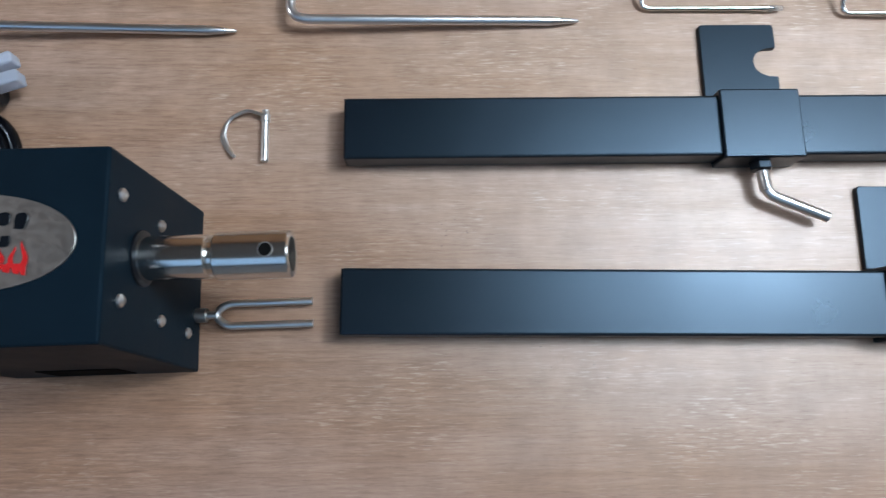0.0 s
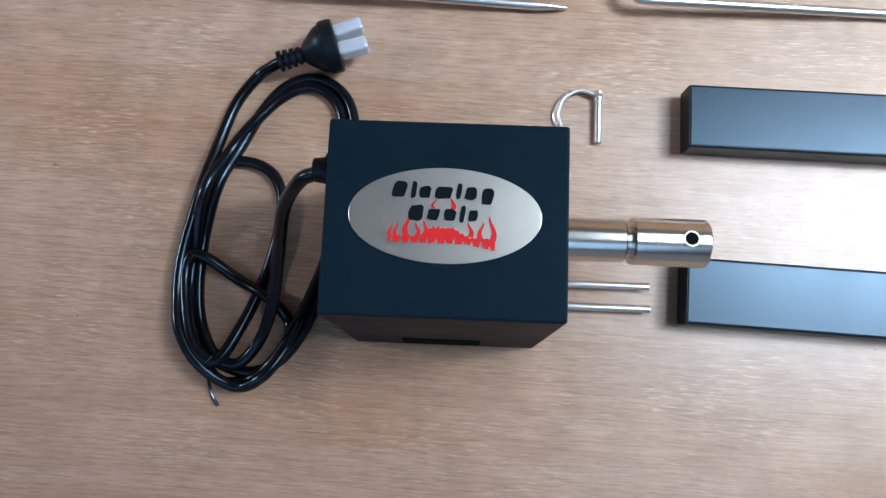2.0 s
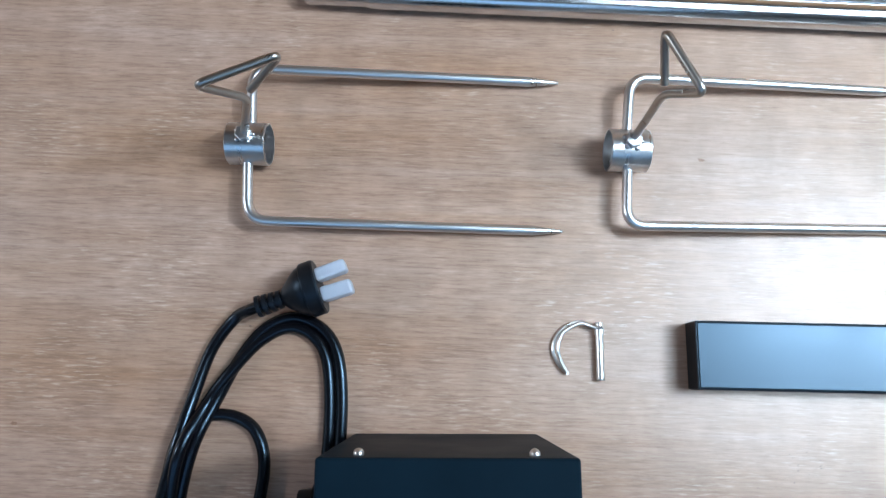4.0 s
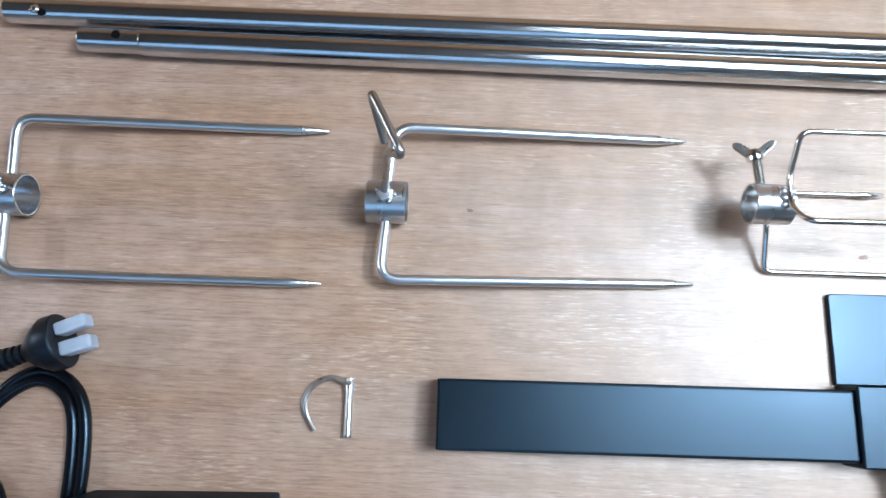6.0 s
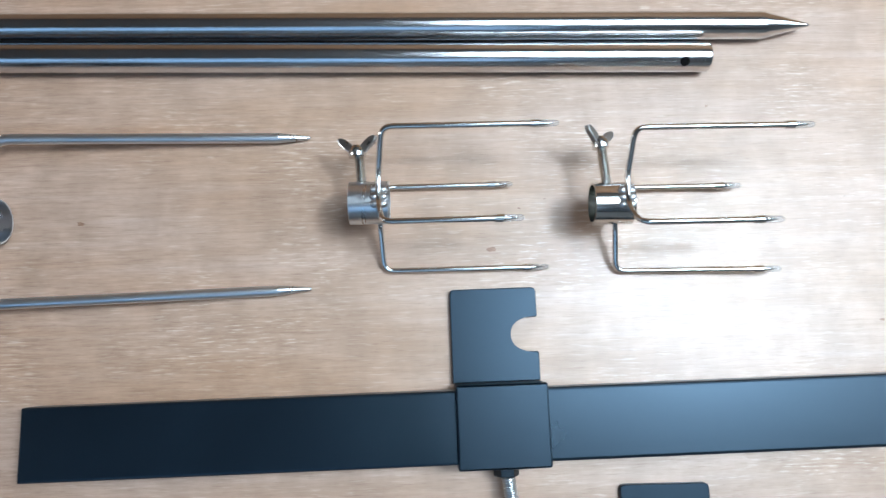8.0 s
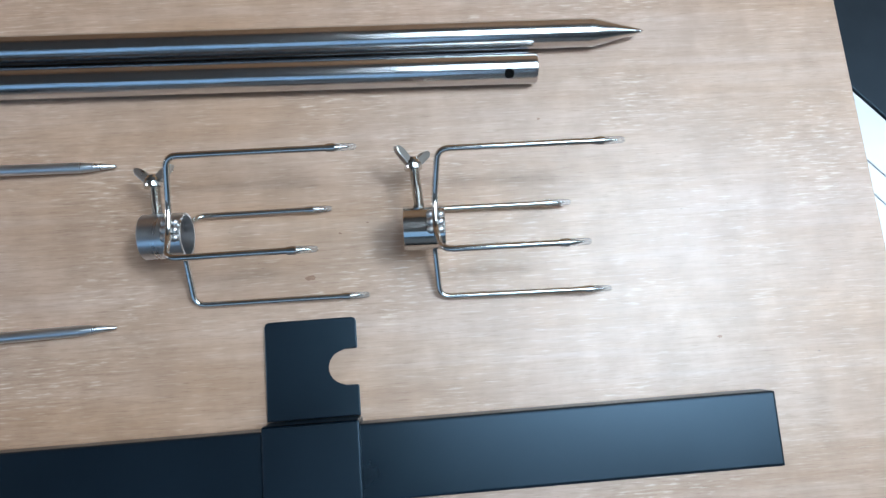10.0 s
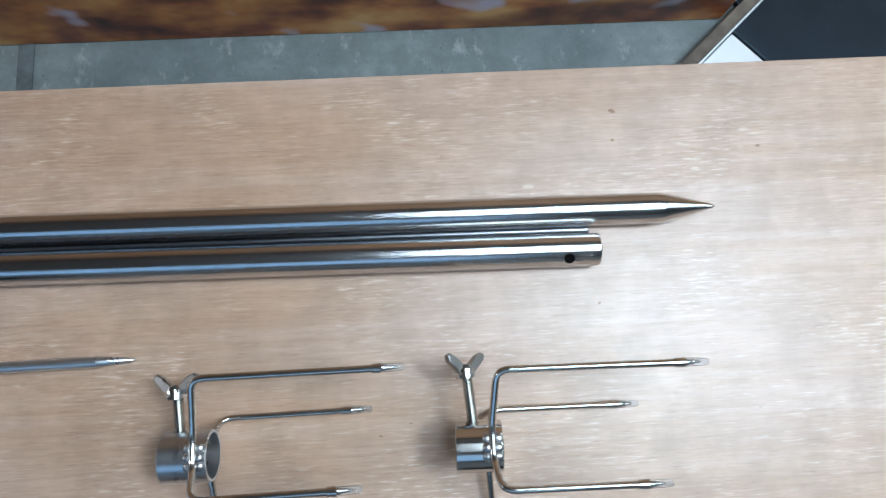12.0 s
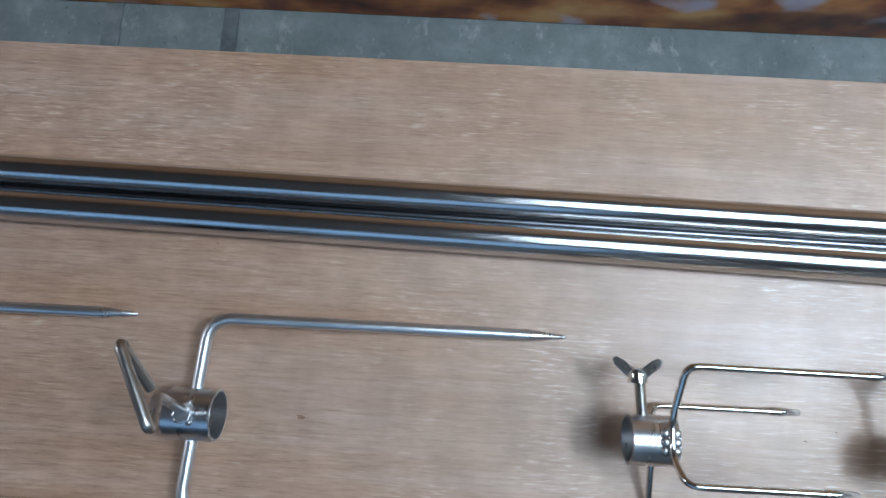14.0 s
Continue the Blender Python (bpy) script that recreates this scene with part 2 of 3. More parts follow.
def box(x0, x1, y0, y1, z0, z1, bevel=0.0, seg=2, only=None):
    bm = bmesh.new()
    bm.faces.layers.int.new("plain")
    bmesh.ops.create_cube(bm, size=1)
    for v in bm.verts:
        v.co = Vector(((x0 + x1) / 2 + v.co.x * (x1 - x0), (y0 + y1) / 2 + v.co.y * (y1 - y0), (z0 + z1) / 2 + v.co.z * (z1 - z0)))
    if bevel:
        edges = [e for e in bm.edges if only is None or only(e)]
        bmesh.ops.bevel(bm, geom=edges, offset=bevel, segments=seg, profile=0.5, affect="EDGES")
    return bm


def rounded(points, radius, steps=6):
    """The polyline with its corners turned into arcs."""
    pts = [Vector(p) for p in points]
    out = [pts[0]]
    for a, b, c in zip(pts, pts[1:], pts[2:]):
        u, v = (a - b), (c - b)
        cut = min(radius, u.length * 0.48, v.length * 0.48)
        p, q = b + u.normalized() * cut, b + v.normalized() * cut
        for i in range(steps + 1):
            s = i / steps
            out.append((1 - s) ** 2 * p + 2 * s * (1 - s) * b + s * s * q)
    out.append(pts[-1])
    return out


def smoothed(points, steps=6):
    """A Catmull-Rom curve through the points."""
    p = [Vector(q) for q in points]
    p = [2 * p[0] - p[1]] + p + [2 * p[-1] - p[-2]]
    out = []
    for a, b, c, d in zip(p, p[1:], p[2:], p[3:]):
        for i in range(steps):
            s = i / steps
            out.append(0.5 * (2 * b + (c - a) * s + (2 * a - 5 * b + 4 * c - d) * s * s + (3 * b - a - 3 * c + d) * s ** 3))
    out.append(p[-2])
    return out


def sweep(points, radii, sides=12, bm=None, flat=1.0, closed=False):
    """A round bar along the points; radii: one, or one for each point. flat: width of the section across."""
    bm = bm or bmesh.new()
    pts = [Vector(p) for p in points]
    if isinstance(radii, (int, float)):
        radii = [radii] * len(pts)
    tang = [((pts[min(i + 1, len(pts) - 1)] - pts[max(i - 1, 0)])).normalized() for i in range(len(pts))]
    up = Vector((0, 0, 1)) if abs(tang[0].z) < 0.9 else Vector((1, 0, 0))
    side = tang[0].cross(up).normalized()
    rings = []
    for p, t, r in zip(pts, tang, radii):
        side = (side - t * side.dot(t)).normalized()
        other = t.cross(side)
        rings.append([bm.verts.new(p + (side * math.cos(k) * flat + other * math.sin(k)) * r) for k in (2 * math.pi * i / sides for i in range(sides))])
    for r0, r1 in zip(rings, rings[1:]):
        for i in range(sides):
            bm.faces.new((r0[i], r0[(i + 1) % sides], r1[(i + 1) % sides], r1[i]))
    bm.faces.new(rings[0][::-1])
    bm.faces.new(rings[-1])
    return bm


def lathe(profile, sides=32, bm=None):
    """Turned about the x axis; profile: (x, radius) points, closed at the ends where the radius is 0, else joined first to last."""
    bm = bm or bmesh.new()
    rings = []
    full = []
    for a, b in zip(profile, profile[1:]):
        full.append(a)
        # holding rings keep long straight runs true at their ends
        if abs(b[0] - a[0]) > 0.02:
            u = 0.0012 / abs(b[0] - a[0])
            full += [(a[0] + (b[0] - a[0]) * w, a[1] + (b[1] - a[1]) * w) for w in (u, 1 - u)]
    for x, r in full + [profile[-1]]:
        rings.append([bm.verts.new((x, r * math.cos(k), r * math.sin(k))) for k in (2 * math.pi * i / sides for i in range(sides))] if r > 1e-6 else [bm.verts.new((x, 0, 0))])
    pairs = list(zip(rings, rings[1:]))
    if len(rings[0]) > 1 and len(rings[-1]) > 1:
        pairs.append((rings[-1], rings[0]))
    for a, b in pairs:
        for i in range(sides):
            k = (i + 1) % sides
            if len(a) == 1 and len(b) == 1:
                continue
            if len(a) == 1:
                bm.faces.new((a[0], b[k], b[i]))
            elif len(b) == 1:
                bm.faces.new((a[i], a[k], b[0]))
            else:
                bm.faces.new((a[i], a[k], b[k], b[i]))
    return bm


def prism(outline, z0, z1, bevel=0.0, bm=None):
    """An outline (x, y) raised from z0 to z1."""
    bm = bm or bmesh.new()
    bm.faces.layers.int.new("plain")
    low = [bm.verts.new((x, y, z0)) for x, y in outline]
    high = [bm.verts.new((x, y, z1)) for x, y in outline]
    n = len(outline)
    bm.faces.new(low[::-1])
    top = bm.faces.new(high)
    for i in range(n):
        bm.faces.new((low[i], low[(i + 1) % n], high[(i + 1) % n], high[i]))
    if bevel:
        bmesh.ops.bevel(bm, geom=list(top.edges), offset=bevel, segments=2, profile=0.5, affect="EDGES")
    return bm


def ball(r, m=None, squash=1.0):
    bm = bmesh.new()
    bmesh.ops.create_icosphere(bm, subdivisions=2, radius=r)
    for v in bm.verts:
        v.co.z *= squash
    if m is not None:
        bm.transform(m)
    return bm


# ---- the room ----
X0, X1, Y0, Y1 = -5.5, 4.2, -3.2, 2.1
tagged(part("floor", box(X0, X1, Y0, Y1, FLOOR - 0.1, FLOOR), CONCRETE, smooth=False), "grey mottled bare concrete workshop floor", "floor", kind="structure")
tagged(part("ceiling", box(X0, X1, Y0, Y1, CEIL, CEIL + 0.1), CEILING, smooth=False), "plain painted ceiling over the table", "ceiling", kind="structure")
for name, lims in (("wall_north", (X0, X1, Y1, Y1 + 0.12)), ("wall_south", (X0, X1, Y0 - 0.12, Y0)), ("wall_west", (X0 - 0.12, X0, Y0, Y1)), ("wall_east", (X1, X1 + 0.12, Y0, Y1))):
    tagged(part(name, box(*lims, FLOOR - 0.1, CEIL + 0.1), TIMBER if name == "wall_north" else WALL, smooth=False), "plain brown workshop wall" if name == "wall_north" else "plain grey painted workshop wall", "wall", kind="structure")
# the widest housing only covers the added blue fill
for name, x, y, sx, sy, watts, colour in LAMPS:
    lamp_thing = thing("ceiling_light", "white rectangular housing over an unseen ceiling light source", "ceiling light", pose(x, y, CEIL), "ceiling lights")
    part("housing", box(-sx / 2 - 0.03, sx / 2 + 0.03, -sy / 2 - 0.03, sy / 2 + 0.03, -0.06, 0, 0.004), HOUSING, lamp_thing)
pendant = thing("pendant_lamp", "plain pendant lamp hanging from the ceiling", "pendant lamp", pose(BULB[0], BULB[1], CEIL), "ceiling lights")
part("cord", sweep([(0, 0, -0.062), (0, 0, -0.115)], 0.004, 8), HOUSING, pendant)
part("socket", sweep([(0, 0, -0.1155), (0, 0, -0.125)], 0.03, 16), HOUSING, pendant)
joint = part("floor_joint", box(-0.377, -0.347, 0.3, 1.6, FLOOR, FLOOR + 0.0025), JOINT, smooth=False)
tagged(joint, "dark filled joint across the concrete floor", "floor joint", kind="structure")
seam = part("floor_seam", box(-0.619, -0.583, 0.3, 1.6, FLOOR, FLOOR + 0.0015), SEAM, smooth=False)
tagged(seam, "faint grey patched seam across the concrete floor", "floor joint", kind="structure")

# ---- things on the floor behind the table ----
carton = thing("carton", "large carton with a dark brown and orange glossy print", "box", pose(0.0, 0.842, FLOOR))
part("body", box(-1.9, 1.02, 0.0, 0.55, 0, 0.30, 0.004), PRINT, carton)
part("lid", box(-1.903, 1.023, -0.003, 0.553, 0.3003, 0.42, 0.004), PRINT, carton, "printed lid of the carton")

slant = math.degrees(math.atan2(0.134, 0.148))
batten = thing("timber_batten", "weathered grey timber batten lying on the floor", "batten", pose(0.956, 0.762, FLOOR, 0, 0, slant))
part("bar", box(-0.30, 0.30, -0.014, 0.011, 0, 0.03, 0.003), BATTEN, batten)
part("face_strip", box(-0.30, 0.30, -0.0185, -0.0145, 0, 0.028, 0.001), WHITE, batten, "white painted side")
panel = thing("white_board", "glossy white laminated board lying on the floor", "board", pose(0.962, 0.745, FLOOR, 0, 0, slant))
for a, b in ((-1.2, -0.047), (-0.045, -0.002), (0.0, 0.091)):
    part("strip", box(a, b, -1.4, -0.004, 0, 0.012, 0.0015), WHITE, panel)
sheet = thing("black_sheet", "matt black sheet lying flat on the floor", "sheet", pose(0.962, 0.745, FLOOR, 0, 0, slant))
part("sheet_body", box(0.0935, 1.6, -1.6, 0.004, 0, 0.016, 0.003), MAT, sheet)
part("sheet_edge", box(0.15, 1.6, 0.0045, 0.4, 0, 0.014, 0.003), MAT, sheet)

# ---- the table ----
table = thing("work_table", "plywood sheet table top with reddish straight grain", "table")
TX0, TX1, TY0, TY1 = -1.05, 0.745, -0.62, 0.387
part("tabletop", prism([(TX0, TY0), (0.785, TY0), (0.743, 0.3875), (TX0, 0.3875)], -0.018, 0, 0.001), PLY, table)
for x in (TX0 + 0.15, TX1 - 0.15):
    for y in (TY0 + 0.12, TY1 - 0.12):
        part("leg", box(x - 0.03, x + 0.03, y - 0.03, y + 0.03, FLOOR, -0.09, 0.003), BATTEN, table)
    part("cross_rail", box(x - 0.028, x + 0.028, TY0 + 0.06, TY1 - 0.06, -0.09, -0.018, 0.003), BATTEN, table)
rng = random.Random(4)
KNOTS = [(0.328, 0.105, 4.2), (0.525, 0.353, 2.8), (0.523, 0.331, 1.7), (0.628, 0.322, 1.9), (0.62, 0.044, 2.2), (0.502, 0.215, 1.4), (0.35, 0.136, 1.2),
         (-0.464, -0.21, 1.3), (-0.171, -0.248, 1.4), (0.02, 0.132, 3.0), (0.37, 0.143, 1.2), (-0.50, -0.09, 2.5), (0.735, 0.36, 2.4)]
for x, y, r in KNOTS:
    ring = []
    for i in range(12):
        k = 2 * math.pi * i / 12
        q = r * 0.00075 * (0.55 + 0.7 * rng.random())
        ring.append((x + q * 1.3 * math.cos(k), y + q * 0.75 * math.sin(k)))
    part("knot", prism(ring, -0.0006, 0.0002), KNOT, table, "small dark knot")

# ---- square section posts ----


def post(m, label):
    p = thing("square_post", label, "post", m, "black steel posts")
    along = lambda e: abs((e.verts[0].co - e.verts[1].co).normalized().x) > 0.9
    part("tube", box(0.0016, 0.6404, -0.05, 0.0, 0.0025, 0.0235, 0.0022, 3, along), BLACK, p)
    for a, b in ((0.0, 0.0014), (0.6406, 0.642)):
        part("end_cap", box(a, b, -0.0496, -0.0004, 0.0029, 0.0231, 0.0005, 1), CAPBLACK, p, "black plastic end cap")
    return p


UPPER, LOWER = pose(0, 0, 0, 0, 0, 0.5), pose(0.0005, -0.135, 0, 0, 0, -0.6)
post(UPPER, "long black powder-coated rectangular steel post with a sliding bracket")
post(LOWER, "long black powder-coated rectangular steel post lying before the other")


def hexagon(r, turn=0.0):
    return [(r * math.cos(turn + math.pi * i / 3), r * math.sin(turn + math.pi * i / 3)) for i in range(6)]


def threaded(length, r, pitch, sides=14):
    """A threaded bar along x."""
    prof = [(0, 0.0)]
    n = int(length / pitch)
    for i in range(n):
        prof += [(i * pitch, r * 0.74), ((i + 0.5) * pitch, r)]
    prof += [(length, r * 0.74), (length, 0.0)]
    return lathe(prof, sides)


def bracket(m):
    b = thing("sliding_bracket", "black steel sleeve bracket with a notched plate and bent clamp screw", "bracket", m, "brackets on the posts")
    bm = bmesh.new()
    bm.faces.layers.int.new("plain")
    # sleeve: four walls round the post
    ring_out = [(-0.0535, 0.0), (0.0035, 0.0), (0.0035, 0.0275), (-0.0535, 0.0275)]
    ring_in = [(-0.0505, 0.0022), (0.0005, 0.0022), (0.0005, 0.0245), (-0.0505, 0.0245)]
    vs = [[[bm.verts.new((x, y, z)) for y, z in ring] for ring in (ring_out, ring_in)] for x in (0.0, 0.064)]
    for i in range(4):
        k = (i + 1) % 4
        bm.faces.new((vs[0][0][i], vs[0][0][k], vs[1][0][k], vs[1][0][i]))
        bm.faces.new((vs[0][1][i], vs[0][1][k], vs[1][1][k], vs[1][1][i]))
        for s in (0, 1):
            bm.faces.new((vs[s][0][i], vs[s][0][k], vs[s][1][k], vs[s][1][i]))
    outer = [e for e in bm.edges if all(v in vs[0][0] + vs[1][0] for v in e.verts)]
    bmesh.ops.bevel(bm, geom=outer, offset=0.0014, segments=2, profile=0.5, affect="EDGES")
    part("sleeve", bm, BLACK, b)
    # plate with a round notch open to one side
    r = 0.0125
    cx, cy = 0.0545, 0.0375
    outline = [(-0.001, 0.0038), (-0.001, 0.069), (0.0, 0.0712), (0.002, 0.072), (0.060, 0.072), (0.0622, 0.071), (0.063, 0.069), (0.063, cy + r + 0.001), (0.062, cy + r)]
    outline += [(cx + r * math.cos(math.pi / 2 + math.pi * i / 14), cy + r * math.sin(math.pi / 2 + math.pi * i / 14)) for i in range(15)]
    outline += [(0.062, cy - r), (0.063, cy - r - 0.001), (0.063, 0.0038)]
    part("notched_plate", prism(outline[::-1], 0.0, 0.0045, 0.0008), BLACK, b, "flat plate with a half-round notch")
    nut = prism(hexagon(0.0088), 0, 0.0062, 0.0008)
    nut.transform(pose(0.0335, -0.0536, 0.0135, 90, 0, 0))
    part("nut", nut, CAPBLACK, b, "black hexagon nut")
    screw = part("clamp_screw", sweep(rounded([(0.0345, -0.0602, 0.0135), (0.0365, -0.079, 0.0135), (0.083, -0.0985, 0.0125)], 0.008), 0.0043, 14), ZINC, b, "bent zinc-plated clamp screw")
    th = threaded(0.0165, 0.0052, 0.0015)
    th.transform(pose(0.0345, -0.0602, 0.0135, 0, 0, -84))
    part("thread", th, ZINC, screw)
    return b


bracket(UPPER @ pose(0.296, 0.0, 0))
bracket(LOWER @ pose(0.411, 0.0, 0))

# ---- spit poles ----


def hole_disc(r):
    return lathe([(-0.0004, 0), (-0.0004, r), (0.0004, r), (0.0004, 0)], 16)


def lay(x0, y0, x1, y1, z):
    return pose(x0, y0, z, 0, 0, math.degrees(math.atan2(y1 - y0, x1 - x0)))


P1 = lay(-0.373, 0.2895, 0.586, 0.2765, 0.0108)
spit = thing("pointed_spit_pole", "polished stainless spit pole with a pointed end", "spit pole", P1, "spit poles")
part("pole", lathe([(0, 0.0), (0, 0.0098), (0.001, 0.0106), (0.916, 0.0106), (0.919, 0.0107), (0.9215, 0.0103), (0.957, 0.0014), (0.9592, 0.0)], 40), POLISHED, spit)
bolt = ball(0.0042, pose(0.029, -0.0035, 0.0098), 0.6)
part("lock_bolt", bolt, CHROME, spit, "small bright bolt head")
part("bolt_hole", ball(0.0048, pose(0.034, -0.004, 0.0085), 0.4), DARKHOLE, spit, "dark hole")

P2 = lay(-0.307, 0.2645, 0.5015, 0.2505, 0.0112)
spit2 = thing("hollow_spit_pole", "polished stainless tubular spit pole with drilled ends", "spit pole", P2, "spit poles")
part("tube", lathe([(0.052, 0.0095), (0.052, 0.0107), (0.053, 0.0112), (0.8075, 0.0112), (0.8085, 0.0107), (0.8085, 0.0094)], 40), POLISHED, spit2)
part("spigot", lathe([(0, 0.0), (0, 0.0092), (0.001, 0.0099), (0.0525, 0.0099), (0.0525, 0.0)], 32), POLISHED, spit2, "narrower joining end")
for x, y, z, rx in ((0.0335, 0.0005, 0.0098, 0), (0.787, -0.0073, 0.0086, 40)):
    d = hole_disc(0.0036)
    d.transform(pose(x, y, z, rx, 90, 0) if rx == 0 else Matrix.Translation((x, y, z)) @ Matrix.Rotation(radians(rx), 4, "X") @ pose(0, 0, 0, 0, 90, 0))
    part("drilled_hole", d, DARKHOLE, spit2, "dark drilled hole")
rod_m = lay(-0.25, 0.2760, 0.498, 0.2655, 0.0042)
tagged(part("thin_rod", lathe([(0, 0), (0, 0.0022), (0.0005, 0.0026), (0.747, 0.0026), (0.748, 0.0022), (0.748, 0)], 16), DULLROD, None, "", rod_m), "thin bright steel rod lying between the spit poles", "rod")

# ---- two-prong forks ----


def collar(length, r, wall=0.0022):
    return lathe([(-length / 2, r - wall), (-length / 2, r - 0.0004), (-length / 2 + 0.0004, r), (length / 2 - 0.0004, r), (length / 2, r - 0.0004), (length / 2, r - wall)], 40)


def big_fork(m, tip_a, tip_b, bend_a, bend_b, handle, label):
    f = thing("two_prong_fork", label, "fork", m, "two-prong meat forks")
    hub = part("collar", collar(0.0305, 0.0165, 0.0015), BRUSHED, f, "brushed steel ring")
    hub.matrix_basis = pose(0, 0, 0.0168)
    for bend, tip, s in ((bend_a, tip_a, 1), (bend_b, tip_b, -1)):
        path = rounded([(0, s * 0.0155, 0.0168), bend, tip], 0.016, 8)
        end = path[-1]
        d = (end - path[-2]).normalized()
        path = path[:-1] + [end - d * 0.026, end - d * 0.024, end - d * 0.001, end]
        prong = part("prong", sweep(path[:-2], 0.0039, 14), SATIN, f)
        part("prong_tip", sweep(path[-3:], [0.0039, 0.0013, 0.0006], 14), BRUSHED, prong, "bright ground point")
        part("weld", ball(0.0042, pose(0, s * 0.0166, 0.0168), 0.8), WELD, f)
    nut = prism(hexagon(0.0066, 0.3), 0, 0.0052, 0.0009)
    nut.transform(pose(0, 0.002, 0.0322))
    part("boss", nut, SATIN, f, "welded threaded boss")
    for k in range(5):
        part("weld", ball(0.0024, pose(0.0064 * math.cos(k * 1.3), 0.002 + 0.0062 * math.sin(k * 1.3), 0.0326), 0.7), WELD, f)
    part("handle_screw", sweep(rounded(handle, 0.0075, 7), 0.0029, 14), HANDLE, f, "bent steel wire clamp handle")
    return f


big_fork(pose(-0.0445, 0.1315, 0), (0.2365, 0.0625, 0.0039), (0.2375, -0.0535, 0.0039), (0.0035, 0.0615, 0.0185), (-0.0025, -0.0605, 0.0175),
         [(0.0, 0.003, 0.033), (0.0055, 0.0155, 0.086), (0.0195, 0.0005, 0.120), (-0.0035, 0.0445, 0.118), (0.0045, 0.0195, 0.092)],
         "stainless two-prong spit fork with an upright wire handle")
big_fork(pose(-0.340, 0.1275, 0), (0.244, 0.0655, 0.0039), (0.247, -0.0595, 0.0039), (-0.003, 0.0635, 0.0185), (0.004, -0.0615, 0.0175),
         [(0.0, 0.003, 0.033), (0.018, 0.0075, 0.086), (-0.005, -0.0005, 0.120), (0.047, 0.0235, 0.118), (0.021, 0.0105, 0.092)],
         "stainless two-prong spit fork with a handle bent sideways")

# ---- four-prong forks ----


def small_fork(m, label, bolt_x, tilt, reach, ring_mat, ring_label):
    f = thing("four_prong_fork", label, "fork", m, "four-prong meat forks")
    hub = part("collar", collar(0.0278, 0.0150, 0.0018), ring_mat, f, ring_label)
    hub.matrix_basis = pose(0, 0, 0.035)
    top = [(0.1125, 0.045, 0.066), (0.011, 0.045, 0.066), (0.0075, 0.014, 0.0515), (0.0075, -0.006, 0.0518), (0.011, -0.020, 0.066), (0.086, -0.0195, 0.066)]
    low = [(0.1120, -0.0445, 0.0045), (0.008, -0.0445, 0.0035), (0.006, -0.012, 0.0178), (0.006, 0.007, 0.0180), (0.010, 0.019, 0.0045), (0.088, 0.0195, 0.004)]
    for name, pts in (("upper_wire", top), ("lower_wire", low)):
        part(name, sweep(rounded(pts, 0.0075, 6), 0.0021, 12), CHROME, f)
        for tip, before in ((pts[0], pts[1]), (pts[-1], pts[-2])):
            t, d = Vector(tip), (Vector(tip) - Vector(before)).normalized()
            turn = d.to_track_quat("X", "Z").to_matrix().to_4x4()
            point = lathe([(-0.001, 0), (-0.001, 0.0027), (0.0045, 0.0029), (0.0050, 0.0021), (0.0135, 0.0005), (0.0140, 0)], 14)
            point.transform(Matrix.Translation(t) @ turn)
            tine = part("tine_tip", point, CHROME, f, "ground point of a tine")
            cap = lathe([(0.0052, 0.0022), (0.0052, 0.0025), (0.0165, 0.0021), (0.0180, 0.0012), (0.0180, 0.0009), (0.0160, 0.0018)], 14)
            cap.transform(Matrix.Translation(t) @ turn)
            part("tip_cover", cap, SHEATH, tine, "clear plastic tip cover")
    for y, z in ((0.006, 0.0498), (0.001, 0.0506), (-0.004, 0.0498), (0.0, 0.0192)):
        for x in (0.0045, 0.0105):
            part("weld", ball(0.0031, pose(x - (0 if z > 0.03 else 0.0015), y, z), 0.6), WELD, f, "rough weld bead")
    th = threaded(reach - 0.0105, 0.0038, 0.0012)
    th.transform(pose(bolt_x + 0.003, 0.0135, 0.036, 0, 0, 95))
    screw = part("thumb_screw", th, CHROME, f, "threaded clamp screw")
    hubn = lathe([(-0.001, 0), (-0.001, 0.0060), (0.0014, 0.0062), (0.0016, 0.0047), (0.0026, 0.0047), (0.0028, 0.0058), (0.0046, 0.0056), (0.0050, 0.0044), (0.0068, 0.0040), (0.0075, 0.0030), (0.0075, 0)], 18)
    hubn.transform(pose(bolt_x, reach, 0.036, 0, 0, 95))
    part("wing_hub", hubn, CHROME, screw)
    for s in (1, -1):
        wing = prism([(0.0015, -0.001), (0.0045, 0.0005), (0.0105, 0.0065), (0.0112, 0.0095), (0.0092, 0.0105), (0.0062, 0.0090), (0.0015, 0.0045)], -0.0018, 0.0018, 0.0007)
        wing.transform(pose(bolt_x, reach + 0.0015, 0.036) @ Matrix.Rotation(radians(-tilt), 4, "Y") @ Matrix.Diagonal((1.32 * s, 1.2, 1, 1)))
        part("wing", wing, HANDLE, screw)
    return f


small_fork(pose(0.239, 0.1345, 0), "plated four-prong spit fork with a tilted wing screw", -0.0082, 15, 0.0345, BRUSHED, "dull brushed ring")
small_fork(pose(0.4120, 0.1300, 0.0008, 0, -2.4, -1.0), "bright four-prong spit fork with a turned wing screw", -0.0060, -40, 0.0415, CHROME, "bright plated ring")

